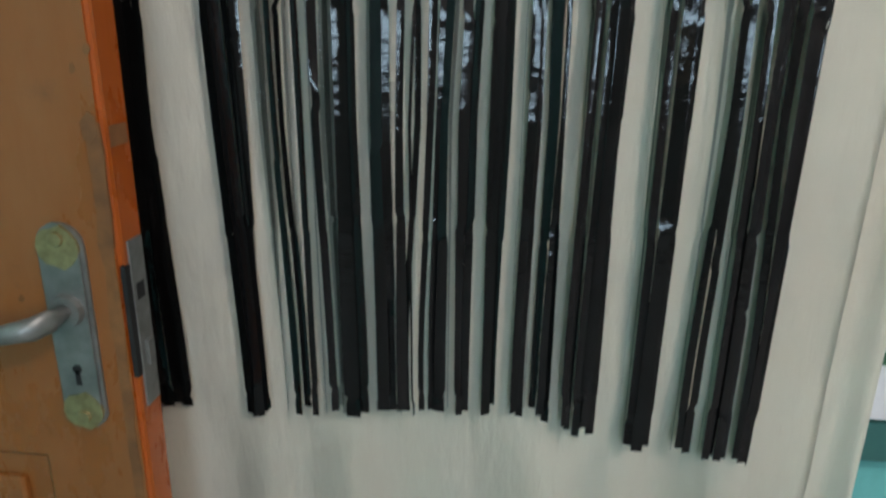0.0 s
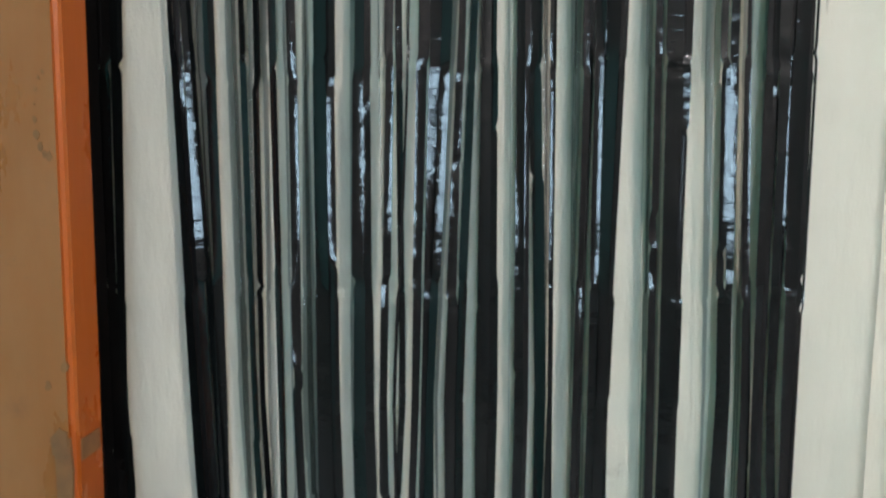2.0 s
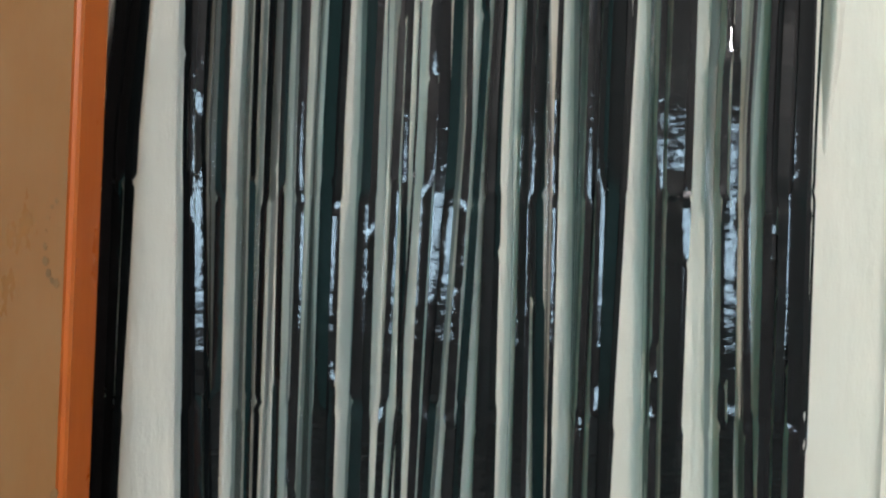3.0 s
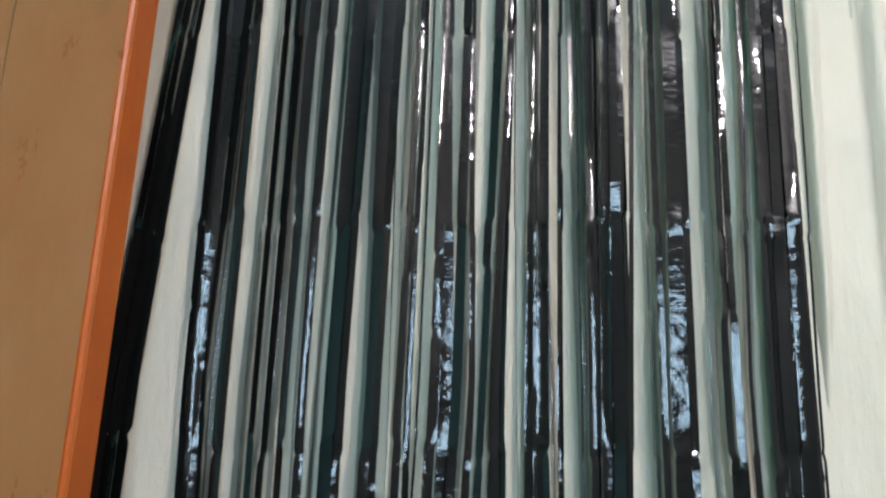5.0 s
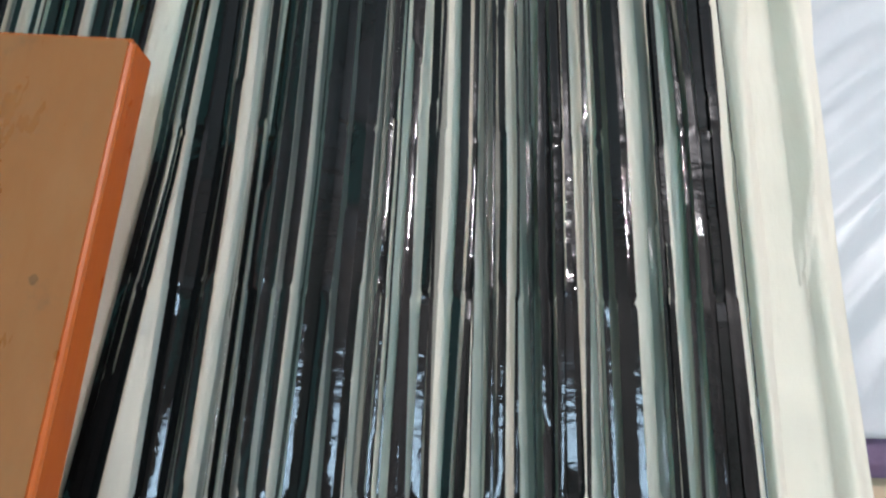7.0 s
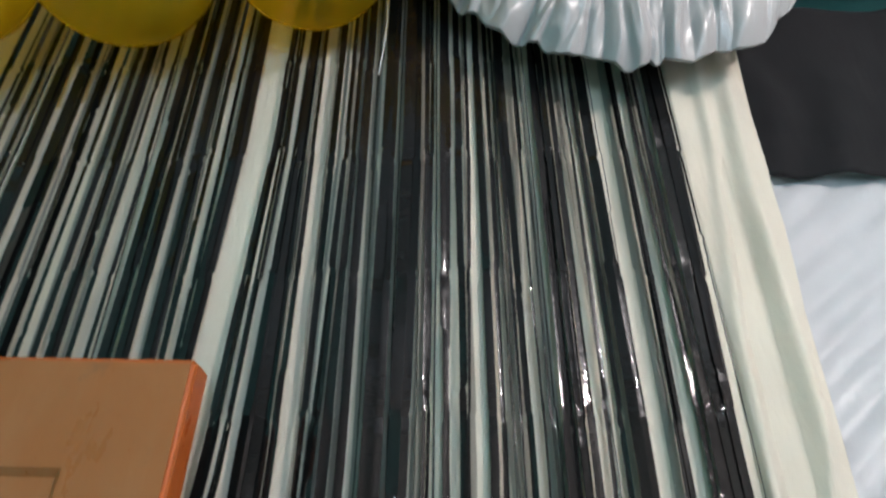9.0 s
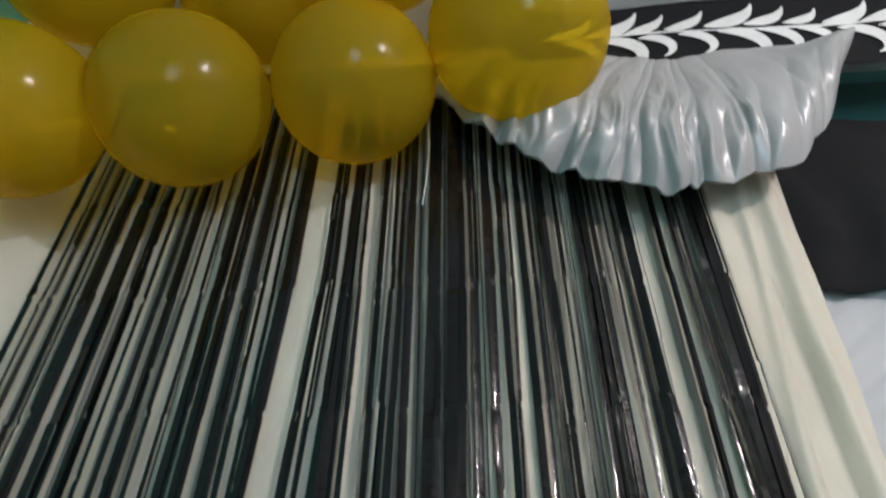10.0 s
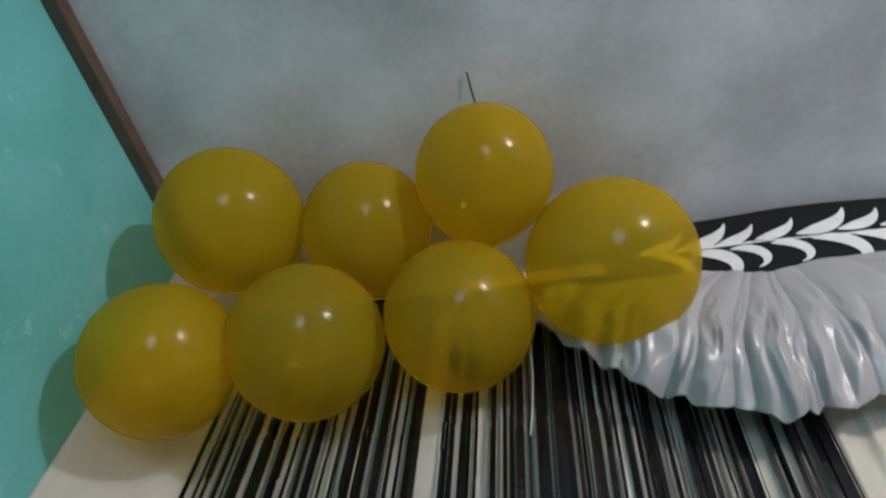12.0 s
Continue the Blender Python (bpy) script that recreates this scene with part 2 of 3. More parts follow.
def side_folds(u, z):
    """Two widths of cloth: the front one ends in a free edge, the one behind runs out to the outer edge."""
    outer = np.interp(z, [0.8, 1.0, 1.65, 1.85, 2.0, 2.3, 2.6, 2.86], [0.65, 0.648, 0.640, 0.640, 0.647, 0.654, 0.678, 0.70])
    edge = np.interp(z, [0.8, 1.5, 1.68, 1.79, 1.86, 2.0, 2.13, 2.3], [0.54, 0.556, 0.570, 0.582, 0.60, 0.626, 0.645, 0.66])
    ridge = np.interp(z, [0.8, 1.9, 2.1, 2.35, 2.8], [0.525, 0.545, 0.555, 0.585, 0.61])
    px = 0.527 + (outer - 0.527) * u + 0.002 * wobble(u, z, 1.2, 9)
    y = 0.020 - 0.013 * ease(1.35, 1.65, z) * (1 - ease(edge - 0.002, edge + 0.002, px)) - 0.009 * math.exp(-((px - ridge) / 0.011) ** 2)
    y += 0.006 * math.exp(-((px - ridge - 0.030) / 0.016) ** 2) - 0.011 * math.exp(-((px - outer + 0.02 + 0.02 * (z - 1.5)) / 0.014) ** 2)
    y += 0.0035 * math.sin(px * 80 + 1.5 * math.sin(z * 2.1)) + 0.003 * wobble(px, z, 8)
    y += 0.022 * (1 - ease(0.0, 0.14, u))
    return (px, y + 0.004, z)


tagged(part("side_curtain", sheet(0.0, 1.0, 0.02, 2.86, 110, 120, side_folds), CREAM, smooth=True),
       "cream white gathered curtain at the backdrop's edge", "curtain")


def pleats(x, z):
    s = (x - 0.6) * 0.62 - (z - 2.0) * 0.78
    return 0.105 + 0.0028 * math.sin(s * 118 + 5 * wobble(x, z, 2)) + 0.0018 * math.sin(s * 260 + 4 * wobble(x, z, 3, 2)) + 0.006 * wobble(x, z, 4)


tagged(part("pleated_cloth", sheet(0.60, 2.38, 1.70, 2.404, 150, 70, pleats), WHITE_CLOTH, smooth=True),
       "white cloth pulled into slanting pleats on the wall", "cloth")
tagged(part("black_band", sheet(0.59, 2.38, 2.377, 2.753, 130, 30, lambda x, z: 0.083 + 0.007 * math.sin(x * 34 + 7 * wobble(x, z, 3)) + 0.005 * wobble(x, z, 9) + 0.003 * wobble(x, z, 22)), BLACK_CLOTH, smooth=True),
       "black cloth band above the pleated white cloth", "cloth")
tagged(part("mauve_cloth", sheet(0.60, 2.25, 1.66, 1.725, 40, 4, lambda x, z: 0.118 + 0.004 * math.sin(x * 60)), MAUVE, smooth=True),
       "mauve cloth hem under the pleated white cloth", "cloth")
tagged(part("tan_board", slab(0.60, 2.25, 0.132, 0.148, 0.95, 1.67, 0.003), TAN), "tan board on the wall under the cloth", "board")
poster = thing("printed_sheet", (0.66, 0.13, 0.70), "white printed sheet with dark green leaves on the wall", "poster")
part("paper", slab(0, 0.9, 0, 0.004, 0.06, 0.25), PAPER, poster)
part("green_border", slab(0, 0.9, -0.002, 0.004, 0.0, 0.056), DARK_TEAL, poster)
for lx, lz, s in ((0.055, 0.185, 1.0), (0.07, 0.145, 0.5), (0.035, 0.085, 0.35), (0.10, 0.11, 0.5), (0.16, 0.17, 1.0), (0.26, 0.12, 0.9)):
    part("printed_leaf", plate([(lx + s * 0.030 * math.cos(a) + 0.008 * s * math.cos(2 * a), lz + s * 0.018 * math.sin(a)) for a in np.arange(10) * math.pi / 5], -0.0016, -0.0004), LEAF, poster)


# ---- door leaf, opened in front of the backdrop ----
door = thing("door", (-0.068, -0.100, 0.80), "worn orange painted wooden door leaf, standing open", "door")
door.rotation_euler = (0, radians(1.7), 0)
DW, DZ0, DZ1, DT = -0.52, -0.79, 1.216, 0.019


def door_leaf():
    """The leaf: a framed front with sunk panels, a plain back, rounded outer edges."""
    bm = bmesh.new()
    xs, zs = (DW, -0.44, -0.098, 0.0), (DZ0, -0.56, 0.03, 0.36, 1.112, DZ1)
    front = [[bm.verts.new((x, -DT, z)) for x in xs] for z in zs]
    back = [[bm.verts.new((x, DT, z)) for x in xs] for z in zs]
    sunk = []
    for j in range(5):
        for i in range(3):
            f = bm.faces.new((front[j][i], front[j][i + 1], front[j + 1][i + 1], front[j + 1][i]))
            bm.faces.new((back[j][i], back[j + 1][i], back[j + 1][i + 1], back[j][i + 1]))
            if i == 1 and j in (1, 3):
                sunk.append(f)
    for a, b in ([(r[3], q[3]) for r, q in zip(front, back)], [(q[0], r[0]) for r, q in zip(front, back)]), :
        for side in (a, b):
            for (p, q), (r, t) in zip(side, side[1:]):
                bm.faces.new((p, q, t, r)).material_index = 1
    for k, flip in ((0, False), (5, True)):
        for i in range(3):
            c = (front[k][i], back[k][i], back[k][i + 1], front[k][i + 1])
            bm.faces.new(c[::-1] if flip else c).material_index = 1
    bmesh.ops.recalc_face_normals(bm, faces=bm.faces[:])
    bmesh.ops.inset_individual(bm, faces=sunk, thickness=0.010, depth=-0.007)
    rim = [e for e in bm.edges if len(e.link_faces) == 2 and {f.material_index for f in e.link_faces} == {0, 1}]
    corner = [e for e in bm.edges if all(v.co.x > -1e-5 and v.co.z > DZ1 - 1e-5 for v in e.verts)]
    bmesh.ops.bevel(bm, geom=rim + corner, offset=0.005, segments=3, affect="EDGES", material=1)
    return bm


leaf = part("leaf", door_leaf(), FACE, door)
leaf.data.materials.append(EDGE)
for z0, z1 in ((0.36, 1.112), (-0.56, 0.03)):
    part("panel", slab(-0.41, -0.128, -DT + 0.001, -DT + 0.009, z0 + 0.03, z1 - 0.03, 0.005), FACE, door)
for k in range(9):
    a = -1.6 + 0.37 * k
    c = (-0.0105 - 0.0095 * math.cos(a), 0.584 + 0.030 * math.sin(a))
    r = random.uniform(0.0009, 0.0026)
    part("stain", plate([(c[0] + r * random.uniform(0.6, 1.2) * math.cos(b), c[1] + 1.5 * r * random.uniform(0.6, 1.2) * math.sin(b)) for b in np.arange(9) * 2 * math.pi / 9], -DT - 0.0004, -DT + 0.001), SCUFF, door, "dark stain on the paint")
for c, r in (((-0.006, 0.40), 0.0035), ((-0.036, 0.996), 0.0035), ((-0.075, 0.86), 0.002), ((-0.019, 0.385), 0.003), ((-0.095, 0.19), 0.003)):
    part("stain", plate([(c[0] + r * random.uniform(0.6, 1.2) * math.cos(b), c[1] + 1.3 * r * random.uniform(0.6, 1.2) * math.sin(b)) for b in np.arange(9) * 2 * math.pi / 9], -DT - 0.0004, -DT + 0.001), SCUFF, door, "dark stain on the paint")
# scuffed repair round the lock
left = [(-0.017 + 0.004 * wobble(k, 0.3, 0.9, 8), 0.345 - 0.40 * k / 16) for k in range(17)]
right = [(-0.0045 + 0.003 * wobble(k, 0.7, 0.8, 3) - 0.0002 * k, 0.345 - 0.40 * k / 16) for k in range(17)]
part("scuff", plate(left + right[::-1], -DT - 0.0006, -DT + 0.002), SCUFF, door, "bare scuffed patch along the lock")
part("scuff", plate([(-0.019, 0.345), (-0.012, 0.353), (-0.006, 0.350), (-0.0055, 0.335), (-0.012, 0.328), (-0.018, 0.332)], -DT - 0.0010, -DT + 0.002), SCUFF, door, "bare scuffed patch along the lock")
part("scuff", slab(-0.0015, 0.0006, -DT + 0.006, DT - 0.008, 0.325, 0.342), SCUFF, door, "bare scuffed patch along the lock")
HX = -0.0505
handle = part("handle_plate", plate([(HX + 0.0205 * math.cos(a), (0.156 if math.sin(a) >= 0 else 0.0) + 0.086 + (0.020 if math.sin(a) > 0 else 0.02) * math.sin(a)) for a in np.arange(24) * math.pi / 12], -DT - 0.006, -DT), STEEL, door, "long dull steel handle plate")
bev = bmesh.new()
bev.from_mesh(handle.data)
bmesh.ops.bevel(bev, geom=[e for e in bev.edges if all(v.co.y < -DT - 0.005 for v in e.verts)], offset=0.003, segments=2, affect="EDGES")
bev.to_mesh(handle.data)
bev.free()
for z in (0.080, 0.249):
    part("screw", tube([(HX, -DT - 0.0095, z), (HX, -DT - 0.004, z)], [0.006, 0.008], 12), BRASS, handle, "worn brass screw")
for z0, z1 in ((0.222, 0.2605), (0.0675, 0.104)):
    part("worn_end", plate([(HX + 0.0185 * math.cos(a), (z0 + z1) / 2 + (0.0185 + 0.002 * math.cos(5 * a)) * math.sin(a)) for a in np.arange(14) * math.pi / 7], -DT - 0.0068, -DT - 0.004), BRASS, handle, "worn brass-coloured end")
part("lever", tube([(HX, -DT, 0.185), (HX, -DT - 0.030, 0.185), (HX - 0.007, -DT - 0.042, 0.183), (HX - 0.03, -DT - 0.046, 0.178), (HX - 0.07, -DT - 0.046, 0.172), (HX - 0.12, -DT - 0.044, 0.166), (HX - 0.135, -DT - 0.04, 0.165)],
                   [0.011, 0.010, 0.010, 0.0085, 0.008, 0.0085, 0.007], 14, 0.75), STEEL, handle, "curved steel lever", True)
part("rose", tube([(HX, -DT - 0.004, 0.185), (HX, -DT - 0.012, 0.185)], [0.016, 0.014], 18), STEEL, handle)
part("keyhole", plate([(HX + 0.0042 * math.cos(a), 0.128 + 0.0045 * math.sin(a)) for a in np.arange(-4, 13) * math.pi / 8 + 0.0], -DT - 0.0066, -DT - 0.004), BLACK, handle, "dark keyhole")
part("keyhole", plate([(HX - 0.0025, 0.112), (HX + 0.0025, 0.112), (HX + 0.002, 0.127), (HX - 0.002, 0.127)], -DT - 0.0066, -DT - 0.004), BLACK, handle, "dark keyhole")
lock = part("lock_plate", slab(-0.002, 0.002, -0.010, 0.012, 0.085, 0.245, 0.001), STEEL, door, "grey steel lock plate on the edge")
part("bolt_slot", slab(0.0018, 0.0026, -0.006, 0.006, 0.19, 0.205), BLACK, lock)
part("latch_slot", slab(-0.003, 0.0012, -DT + 0.001, -0.0105, 0.12, 0.225), BLACK, door, "dark slot beside the lock plate")
part("bolt", slab(0.0015, 0.006, -0.004, 0.006, 0.125, 0.15, 0.001), STEEL, lock)


# ---- foil fringe curtain ----
fringe = thing("foil_fringe_curtain", (0.06, 0, 2.86), "black shiny foil fringe curtain hanging before the cloth", "curtain")
TOP, FOLDS = 2.86, (0.84, 1.03, 1.235, 1.43, 1.63, 1.82, 1.99, 2.17, 2.36, 2.54, 2.71)
LEVELS = (0.914, 1.138, 1.488, 1.945, 2.382)
part("header_tape", slab(-0.545, 0.49, -0.006, 0.010, -0.03, 0.02, 0.002), FOIL, fringe)


def strip(material, stations, y0=None, turn_most=0.30):
    """One foil strip hanging from the tape: its middle and width (mm) at each of LEVELS, creased where the packet was folded."""
    bm = bmesh.new()
    turn, phase = random.uniform(-turn_most, turn_most), random.uniform(0, 9)
    bow = random.choice((-1, 1)) * random.uniform(0.0, 0.05)
    y0 = random.uniform(-0.005, 0.002) if y0 is None else y0
    low = stations[0][0]
    foot = np.interp(low, [0, 280, 350, 420, 520], [0.815, 0.832, 0.812, 0.792, 0.783]) + random.uniform(-0.010, 0.007)
    folds = [z + random.uniform(-0.012, 0.012) for z in FOLDS] + [random.uniform(0.95, 2.5) for _ in range(3)]
    folds.sort()
    creased = {z: random.random() < 0.75 for z in folds}
    tight = {z: random.uniform(0.74, 0.98) for z in folds}
    bends = {z: (random.uniform(-1, 1) * 0.0011, random.uniform(-0.003, 0.003), random.uniform(-0.22, 0.22)) for z in folds}
    heights = sorted(set([foot, TOP - 0.01] + [h for z in folds for h in (z - 0.007, z, z + 0.007) if foot + 0.004 < h < TOP - 0.02]
                         + [h for h in np.arange(foot + 0.03, TOP - 0.03, 0.04) if min(abs(h - z) for z in folds) > 0.012]))
    rows = []
    for z in heights:
        c = np.interp(z, LEVELS, [s[0] for s in stations]) / 1000
        w = np.interp(z, LEVELS, [s[1] for s in stations]) / 1000
        near = min(folds, key=lambda f: abs(f - z))
        seg = sum(1 for f in folds if f < z)
        sx, sy, st = bends[folds[min(seg, len(folds) - 1)]]
        c += sx + 0.0009 * wobble(phase, z, 3)
        y = y0 + 0.0015 * wobble(phase + 5, z, 2.2)
        tw = turn + st + 0.22 * wobble(phase + 2, z, 1.7)
        pinch = 1.0
        if abs(near - z) < 0.003 and creased[near]:
            y += sy
            pinch = tight[near]
        half = w / 2 * pinch / math.cos(tw)
        row = []
        for u in (-1, -0.35, 0.35, 1):
            dx, dy = u * half, bow * half * (1 - u * u) * 2
            row.append(bm.verts.new((c + dx * math.cos(tw) - dy * math.sin(tw) - 0.06, y + dx * math.sin(tw) + dy * math.cos(tw), z - TOP)))
        rows.append(row)
    for a, b in zip(rows, rows[1:]):
        for k in range(3):
            bm.faces.new((a[k], a[k + 1], b[k + 1], b[k]))
    return part("foil_strip", bm, material, fringe, smooth=True)


def band(material, *stations):
    """A dark band of the curtain: one strip, or two side by side that drift apart a little where it is wide."""
    if max(w for _, w in stations) < 13:
        return strip(material, stations, 0.003 if material is SMOKE else None)
    for sgn in (-1, 1):
        strip(material, [(c + sgn * (0.19 * w + random.uniform(-0.3, 0.4)), 0.64 * w) for c, w in stations],
              0.003 if material is SMOKE else sgn * random.uniform(0.001, 0.003) - 0.002)


# each band: its middle and width in mm, from the hem upwards
band(FOIL, (-102, 27), (-99, 19), (-91, 20), (-51, 12), (-31, 10))
band(FOIL, (-90, 20), (-90, 12), (-77, 19), (-34, 6), (-19, 8))
band(FOIL, (-10, 15), (-14, 16), (-21, 8), (-11, 17), (-0, 8))
band(FOIL, (1, 16), (-2, 13), (-10, 8), (4, 19), (7, 9))
band(FOIL, (3, 9), (6, 9), (8, 10), (20, 8), (21, 6))
band(SMOKE, (2, 1), (2, 16), (-2, 11), (14, 5), (15, 6))
band(SMOKE, (28, 1), (28, 14), (30, 14), (43, 5), (41, 6))
band(FOIL, (42, 8), (38, 6), (40, 6), (49, 7), (50, 10))
band(FOIL, (51, 9), (45, 6), (51, 7), (60, 12), (68, 7))
band(SMOKE, (41, 1), (41, 4), (45, 4), (53, 2), (58, 4))
band(SMOKE, (50, 1), (50, 3), (58, 6), (67, 5), (73, 4))
band(FOIL, (60, 7), (62, 7), (65, 7), (75, 12), (79, 8))
band(SMOKE, (71, 1), (71, 2), (76, 2), (85, 8), (85, 4))
band(FOIL, (81, 8), (78, 8), (82, 8), (94, 10), (93, 12))
band(SMOKE, (90, 8), (89, 16), (94, 4), (110, 9), (107, 13))
band(FOIL, (107, 25), (106, 19), (111, 18), (126, 21), (129, 20))
band(SMOKE, (128, 1), (128, 2), (136, 6), (139, 10), (144, 9))
band(FOIL, (140, 20), (138, 18), (145, 13), (154, 21), (161, 26))
band(SMOKE, (155, 1), (155, 2), (164, 5), (174, 12), (176, 6))
band(FOIL, (157, 11), (159, 7), (170, 7), (183, 4), (183, 7))
band(FOIL, (161, 6), (175, 6), (176, 6), (186, 4), (189, 6))
band(FOIL, (168, 2), (168, 3), (186, 2), (194, 2), (196, 2))
band(FOIL, (177, 6), (187, 7), (199, 10), (205, 5), (204, 9))
band(FOIL, (189, 9), (195, 7), (209, 11), (207, 5), (211, 9))
band(FOIL, (197, 12), (201, 7), (218, 9), (226, 8), (227, 10))
band(SMOKE, (205, 1), (205, 3), (225, 6), (235, 10), (235, 3))
band(FOIL, (217, 7), (217, 10), (231, 6), (230, 3), (240, 6))
band(FOIL, (223, 9), (225, 9), (241, 6), (258, 10), (257, 10))
band(FOIL, (248, 15), (251, 19), (254, 14), (270, 6), (271, 7))
band(FOIL, (279, 13), (283, 14), (283, 11), (289, 2), (287, 8))
band(FOIL, (296, 7), (300, 10), (293, 11), (299, 7), (294, 10))
band(SMOKE, (305, 1), (305, 3), (302, 7), (281, 15), (279, 8))
band(SMOKE, (287, 1), (287, 1), (287, 2), (292, 7), (304, 10))
band(FOIL, (307, 13), (309, 6), (309, 6), (313, 3), (312, 6))
band(SMOKE, (329, 1), (329, 1), (329, 9), (324, 19), (321, 6))
band(FOIL, (331, 10), (333, 8), (339, 10), (340, 13), (341, 11))
band(SMOKE, (338, 1), (338, 2), (343, 5), (348, 4), (348, 3))
band(FOIL, (344, 12), (347, 11), (350, 13), (355, 11), (353, 11))
band(FOIL, (355, 15), (356, 12), (363, 16), (365, 9), (364, 9))
band(FOIL, (359, 2), (359, 3), (368, 4), (381, 6), (384, 4))
band(SMOKE, (394, 1), (394, 3), (390, 6), (388, 2), (375, 13))
band(FOIL, (400, 9), (399, 7), (396, 6), (398, 6), (397, 6))
band(SMOKE, (404, 1), (404, 3), (401, 5), (405, 8), (402, 3))
band(FOIL, (413, 19), (414, 18), (414, 23), (417, 18), (412, 16))
band(SMOKE, (446, 1), (446, 3), (440, 8), (448, 10), (448, 12))
band(FOIL, (454, 9), (459, 7), (452, 7), (457, 7), (457, 6))
band(FOIL, (462, 9), (467, 6), (461, 7), (462, 6), (461, 6))
band(SMOKE, (477, 1), (477, 3), (471, 8), (487, 13), (485, 15))
band(FOIL, (485, 13), (482, 9), (471, 6), (483, 6), (477, 6))
band(FOIL, (496, 13), (491, 10), (491, 12), (496, 13), (490, 6))
band(SMOKE, (497, 1), (497, 4), (486, 4), (498, 8), (498, 6))
band(FOIL, (514, 11), (504, 10), (504, 16), (508, 13), (511, 17))
band(FOIL, (522, 11), (520, 16), (518, 17), (518, 12), (526, 17))
band(FOIL, (525, 2), (525, 2), (525, 2), (532, 1), (533, 3))
# behind and above the door the bands hang straight
for x, w in ((-468, 12), (-450, 9), (-434, 14), (-412, 8), (-399, 7), (-381, 22), (-347, 29), (-313, 18), (-290, 9), (-273, 10), (-253, 17), (-231, 8),
             (-210, 7), (-188, 20), (-166, 19), (-137, 19), (-119, 10), (-106, 8)):
    band(FOIL, *[(x + 1.5 * random.uniform(-1, 1) - (14, 12, 10, 5, 0)[k], 0.78 * w) for k in range(5)])
band(FOIL, (-112, 14), (-110, 14), (-108, 14), (-102, 16), (-83, 18))
for x, w in ((-424, 5), (-330, 4), (-281, 8), (-242, 5), (-152, 4), (-98, 4)):
    band(SMOKE, *[(x, w)] * 5)
# narrow torn slivers between the bands
for k in range(30):
    x = random.uniform(-440, 500)
    lo, w = random.uniform(-6, 6), random.uniform(1.2, 2.4)
    if x < -100 or x > 100:
        strip(random.choice((FOIL, SMOKE)), [(x + lo, 0.2), (x + lo, 0.3), (x + 0.5 * lo, 0.5), (x, w), (x, w)], random.uniform(-0.002, 0.004))

# loose white thread beside the strips
tagged(part("loose_thread", tube([(0.113, -0.027, 2.86), (0.116, -0.025, 2.71), (0.119, -0.027, 2.605), (0.116, -0.028, 2.54), (0.111, -0.027, 2.49)], 0.0011, 5), THREAD, smooth=True),
       "thin white thread hanging before the foil strips", "thread")


# ---- balloons ----
def balloon_mesh():
    """Unit balloon, its neck pointing to -z."""
    bm = bmesh.new()
    bmesh.ops.create_uvsphere(bm, u_segments=96, v_segments=64, radius=1)
    for v in bm.verts:
        t = max(0.0, -v.co.z)
        f = 1 - 0.10 * t ** 3
        v.co = Vector((v.co.x * f, v.co.y * f, v.co.z * (1.03 + 0.10 * t ** 4)))
    return bm


balloon_body = mesh_from(balloon_mesh(), "balloon_body", YELLOW)
knot_bm = tube([(0, 0, -1.10), (0, 0, -1.14), (0, 0, -1.17), (0, 0, -1.20), (0, 0, -1.24)], [0.03, 0.045, 0.05, 0.03, 0.06], 12)
balloon_knot = mesh_from(knot_bm, "balloon_knot", YELLOW)
for at, r, aim in (((-0.405, -0.28, 2.822), 0.1354, (0.2, 0.9, 0.1)),
                   ((-0.472, -0.188, 2.563), 0.1270, (0.1, 0.9, 0.3)),
                   ((-0.248, -0.148, 2.618), 0.1328, (0.1, 0.8, 0.5)),
                   ((0.01, -0.13, 2.663), 0.1285, (-0.2, 0.8, 0.5)),
                   ((-0.165, -0.206, 2.853), 0.1238, (0.1, 0.9, -0.3)),
                   ((0.071, -0.275, 2.871), 0.1248, (-0.2, 0.9, -0.2)),
                   ((0.269, -0.153, 2.732), 0.1423, (-0.4, 0.8, 0.3))):
    b = thing("balloon", at, "glossy translucent yellow balloon in the cluster under the ceiling", "balloon", "balloon cluster")
    turn = Vector(aim).to_track_quat("-Z", "Y")
    for nm, me in (("body", balloon_body), ("knot", balloon_knot)):
        o = new(nm, me)
        o.parent = b
        o.matrix_basis = Matrix.LocRotScale(None, turn, (r, r, r))

# ---- valance and satin swag ----
valance = thing("valance", (0.308, -0.032, 2.774), "black valance with white damask scrolls over the swag", "valance")
valance.scale = (1.058,) * 3
part("band", sheet(0.0, 0.95, 0.0, 0.205, 60, 12, lambda x, z: 0.004 * math.sin(x * 14) + 0.002 * wobble(x, z, 6), 0.002), BLACK_CLOTH, valance, smooth=True)


def scroll(points, widths):
    """A flat printed flourish along points (x, z)."""
    bm = bmesh.new()
    left, right = [], []
    for i, (x, z) in enumerate(points):
        a, b = points[max(i - 1, 0)], points[min(i + 1, len(points) - 1)]
        d = Vector((b[0] - a[0], b[1] - a[1])).normalized()
        for side, sgn in ((left, 1), (right, -1)):
            side.append(bm.verts.new((x - sgn * d.y * widths[i], 0.004 * math.sin(x * 14) + 0.002 * wobble(x, z, 6) - 0.0034, z + sgn * d.x * widths[i])))
    for k in range(len(points) - 1):
        bm.faces.new((left[k], left[k + 1], right[k + 1], right[k]))
    return bm


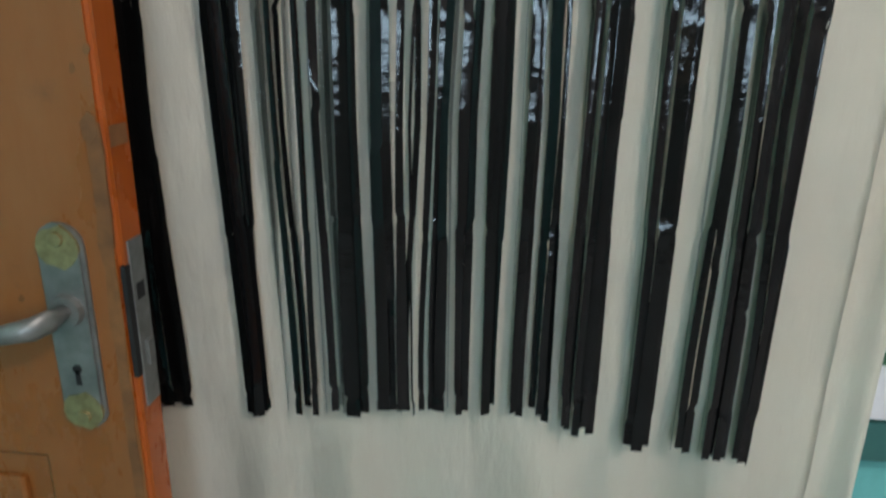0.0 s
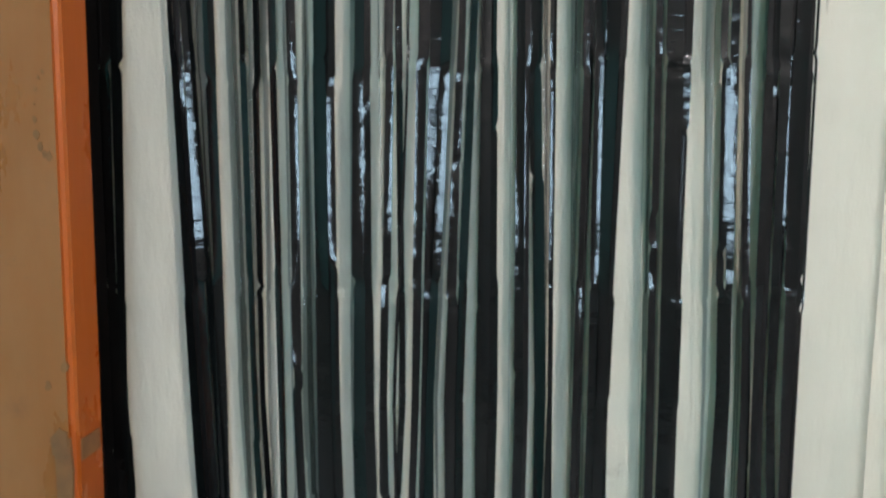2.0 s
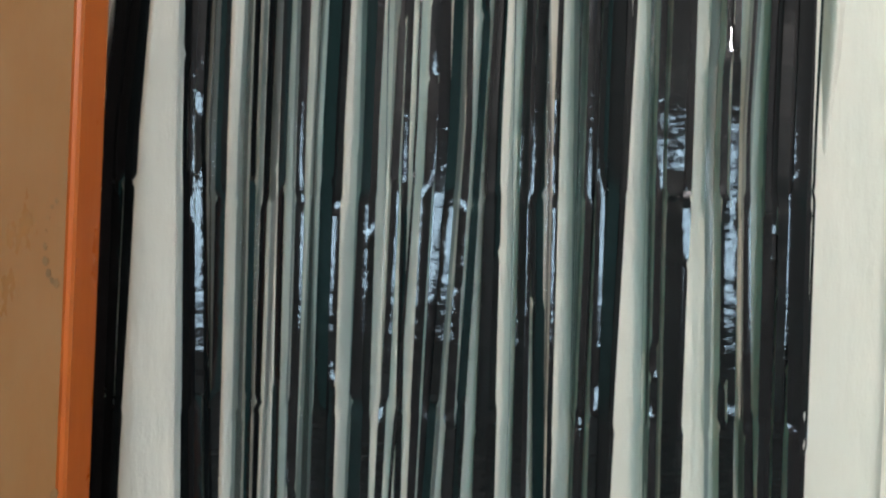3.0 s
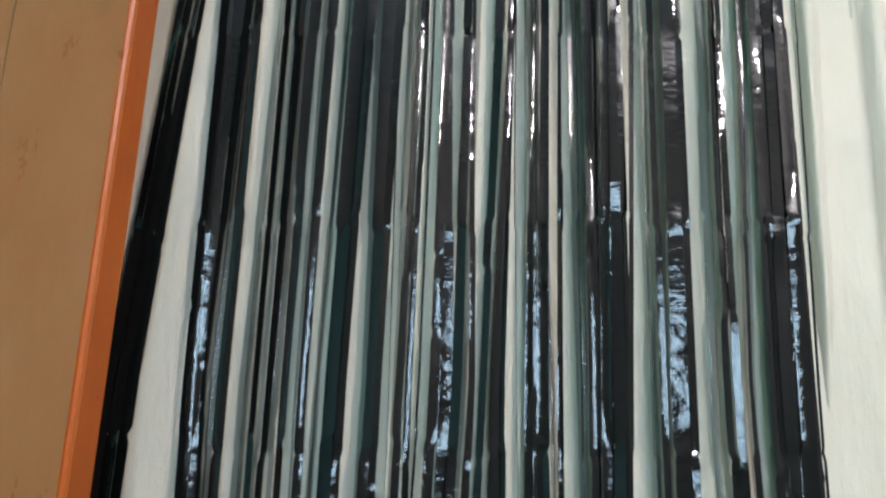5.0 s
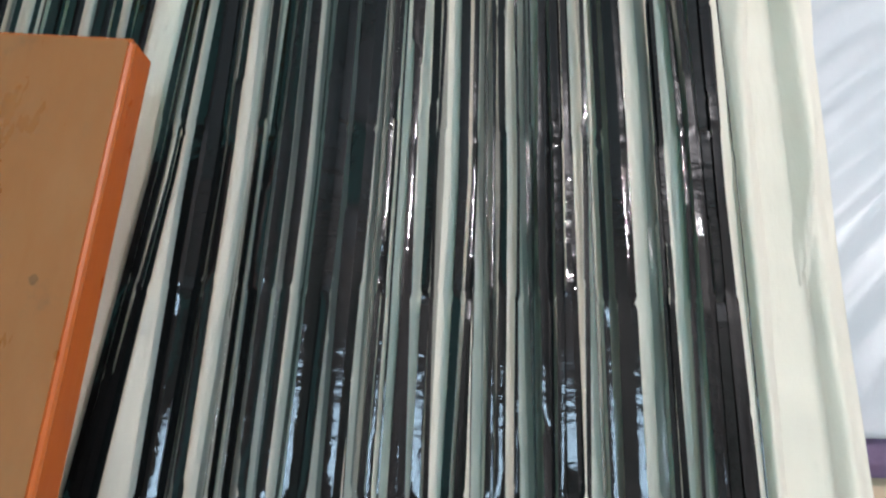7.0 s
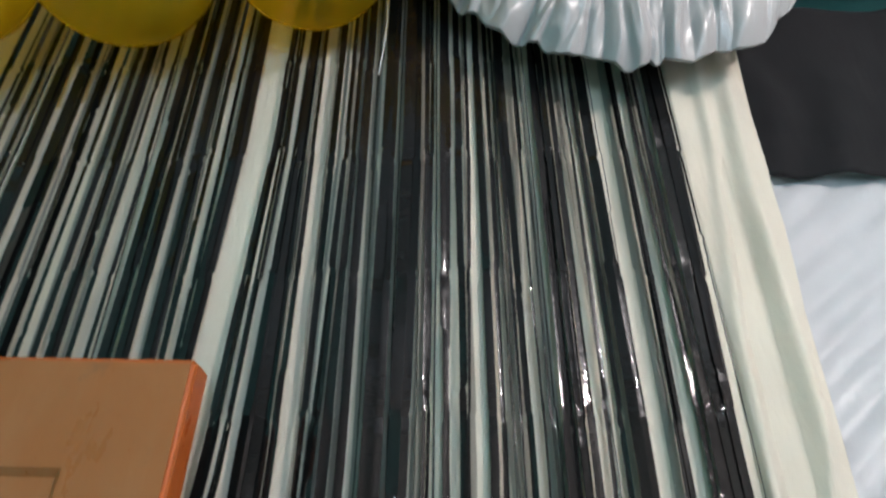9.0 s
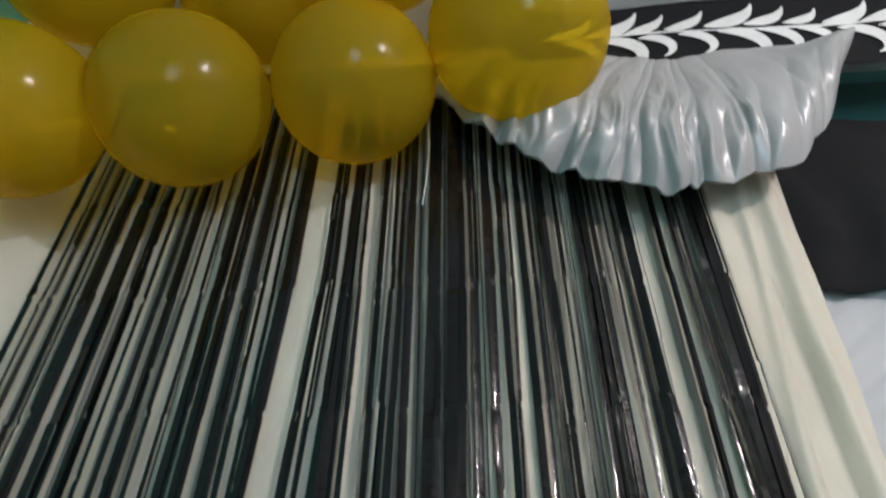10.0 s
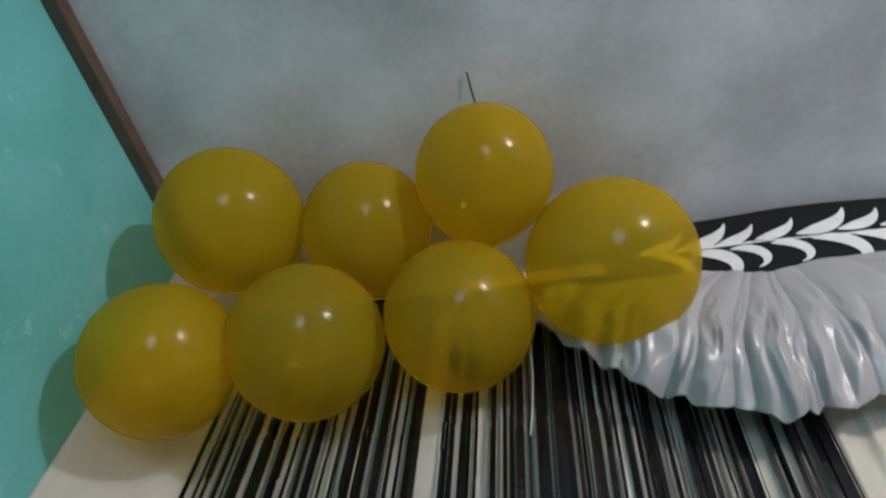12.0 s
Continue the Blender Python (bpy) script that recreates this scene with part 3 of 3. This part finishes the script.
def curl(x, z, length, flip, start=0.9, hook=3.4, fat=1.0):
    """A leaf that leaves the stem, swells and hooks back at its round tip."""
    pts, wid, steps = [(x, z)], [0.0015], 22
    for k in range(1, steps + 1):
        u = k / steps
        h = flip * (start - hook * u ** 1.6)
        x, z = x + length / steps * math.cos(h), z + length / steps * math.sin(h)
        pts.append((x, z))
        wid.append(fat * length * (0.012 + 0.085 * math.sin(math.pi * u ** 0.8) ** 1.3))
    return scroll(pts, wid)


stem = [(0.02 + 0.058 * k, 0.108 + 0.006 * math.sin(k * 0.75)) for k in range(17)]
part("scroll", scroll(stem, [0.003 + 0.001 * math.sin(k) for k in range(17)]), PRINT_WHITE, valance, "white damask scroll")
for k in range(13):
    x, big = 0.03 + 0.068 * k, 1 + 0.18 * math.sin(k * 1.9)
    part("scroll", curl(x, 0.117, 0.105 * big, 1, 0.10, -1.15, 1.25), PRINT_WHITE, valance, "white damask scroll")
    part("scroll", curl(x + 0.02, 0.099, 0.115 * big, -1, -0.05, -2.9, 1.15), PRINT_WHITE, valance, "white damask scroll")


CELLS = (-0.06, 0.05, 0.13, 0.175, 0.27, 0.315, 0.40, 0.435, 0.53, 0.57, 0.68, 0.83, 1.06)


def swag_point(u, v):
    """u along the festoon, v from the tied top (0) to the puffed lower edge (1)."""
    low = 0.008 + np.mean([np.interp(u + d, [0, 0.10, 0.2, 0.3, 0.4, 0.5, 0.62, 0.75, 0.86, 0.94, 1.0], [2.650, 2.565, 2.505, 2.460, 2.435, 2.415, 2.430, 2.442, 2.498, 2.60, 2.70]) for d in (-0.06, -0.03, 0, 0.03, 0.06)])
    xe = 0.13 + 0.64 * u
    xt = 0.23 + 0.56 * (0.5 + 0.42 * (u - 0.5) + 2.3 * (u - 0.5) ** 3)
    zt = 2.735 + 0.01 * math.sin(u * 9)
    belly = math.sin(math.pi * min(1, v ** 1.3 * 0.88 + 0.05)) ** 0.9
    us = u + 0.05 * (u - 0.45) * (v - 0.6) + 0.035 * wobble(u * 7, v * 2.0, 1.0, 1.5) * (0.3 + 0.7 * v) + 0.006 * wobble(u * 20, v * 6, 1.0, 4.5) * v
    k = max(i for i in range(len(CELLS) - 1) if CELLS[i] <= us) if us > CELLS[0] else 0
    a, b = CELLS[k], CELLS[k + 1]
    pillow = math.sin(math.pi * min(1, max(0, (us - a) / (b - a)))) ** 0.6
    size = min(0.040, 0.38 * (b - a) + 0.006)
    edge = 1 - max(0, (v - 0.75) / 0.25) ** 2 * 0.45
    other = abs(math.sin(us * 37 + 2.2 * v + 1.5 * wobble(u * 5, v * 3, 1.0, 7.5))) ** 0.6
    mixed = 0.5 + 0.5 * wobble(u * 11, v * 2.5, 1.0, 11.5)
    lift = (size * pillow * (1 - 0.75 * mixed) * (0.65 + 0.5 * wobble(u * 6, 1.0, 1.0, 13.5)) + 0.022 * other * mixed * v) * (0.30 + 0.9 * v) * edge
    pinch = wobble(us * 26, v * 5, 1.0, 2.5)
    crumple = 0.034 * max(0, abs(pinch) - 0.12) * v ** 2 * (1.0 if u < 0.7 else 0.3) * (1 if pinch > 0 else -1)
    x = xt + (xe - xt) * v ** 0.8
    z = zt + (low - zt) * v - 0.45 * size * pillow * v ** 3 + 0.012 * v ** 3
    return x, -0.040 - 0.052 * belly - lift - crumple, z


swag = thing("satin_swag", (0.467, 0.0, 2.79), "gathered white satin swag tied under the valance", "swag")
swag.scale = (1.058,) * 3
NU, NV = 300, 60
front = [[Vector(swag_point(i / NU, j / NV)) for i in range(NU + 1)] for j in range(NV + 1)]
behind = [front[-1]] + [[Vector((p.x, p.y + (-0.012 - p.y) * w, p.z + 0.13 * w ** 1.6 - 0.006 * math.sin(math.pi * w))) for p in front[-1]] for w in (k / 10 for k in range(1, 11))]
for nm, rows in (("drape", front), ("turned_hem", behind)):
    bm = bmesh.new()
    grid = [[bm.verts.new(p - Vector((0.45, 0, 2.735))) for p in row] for row in rows]
    for a, b in zip(grid, grid[1:]):
        for i in range(NU):
            bm.faces.new((a[i], b[i], b[i + 1], a[i + 1]))
    part(nm, bm, SATIN, swag, smooth=True)

# ---- lamps that the room is lit by ----
bulb = thing("light_bulb", BULB, "bare lit bulb hanging on a black cord", "lamp")
part("socket", tube([(0.06, 0.0, 0.09), (0.05, 0, 0.06)], [0.02, 0.018], 14), BLACK, bulb)
part("cord", tube([(0.06, 0, 0.09), (0.08, 0.01, ZC - BULB[2])], 0.003, 6), BLACK, bulb)
tagged(part("ceiling_wire", tube([(0.070, -0.317, ZC - 0.002), (0.065, -0.381, ZC - 0.006), (0.061, -0.423, ZC - 0.002)], 0.0016, 5), BLACK), "thin dark wire end on the ceiling", "wire")
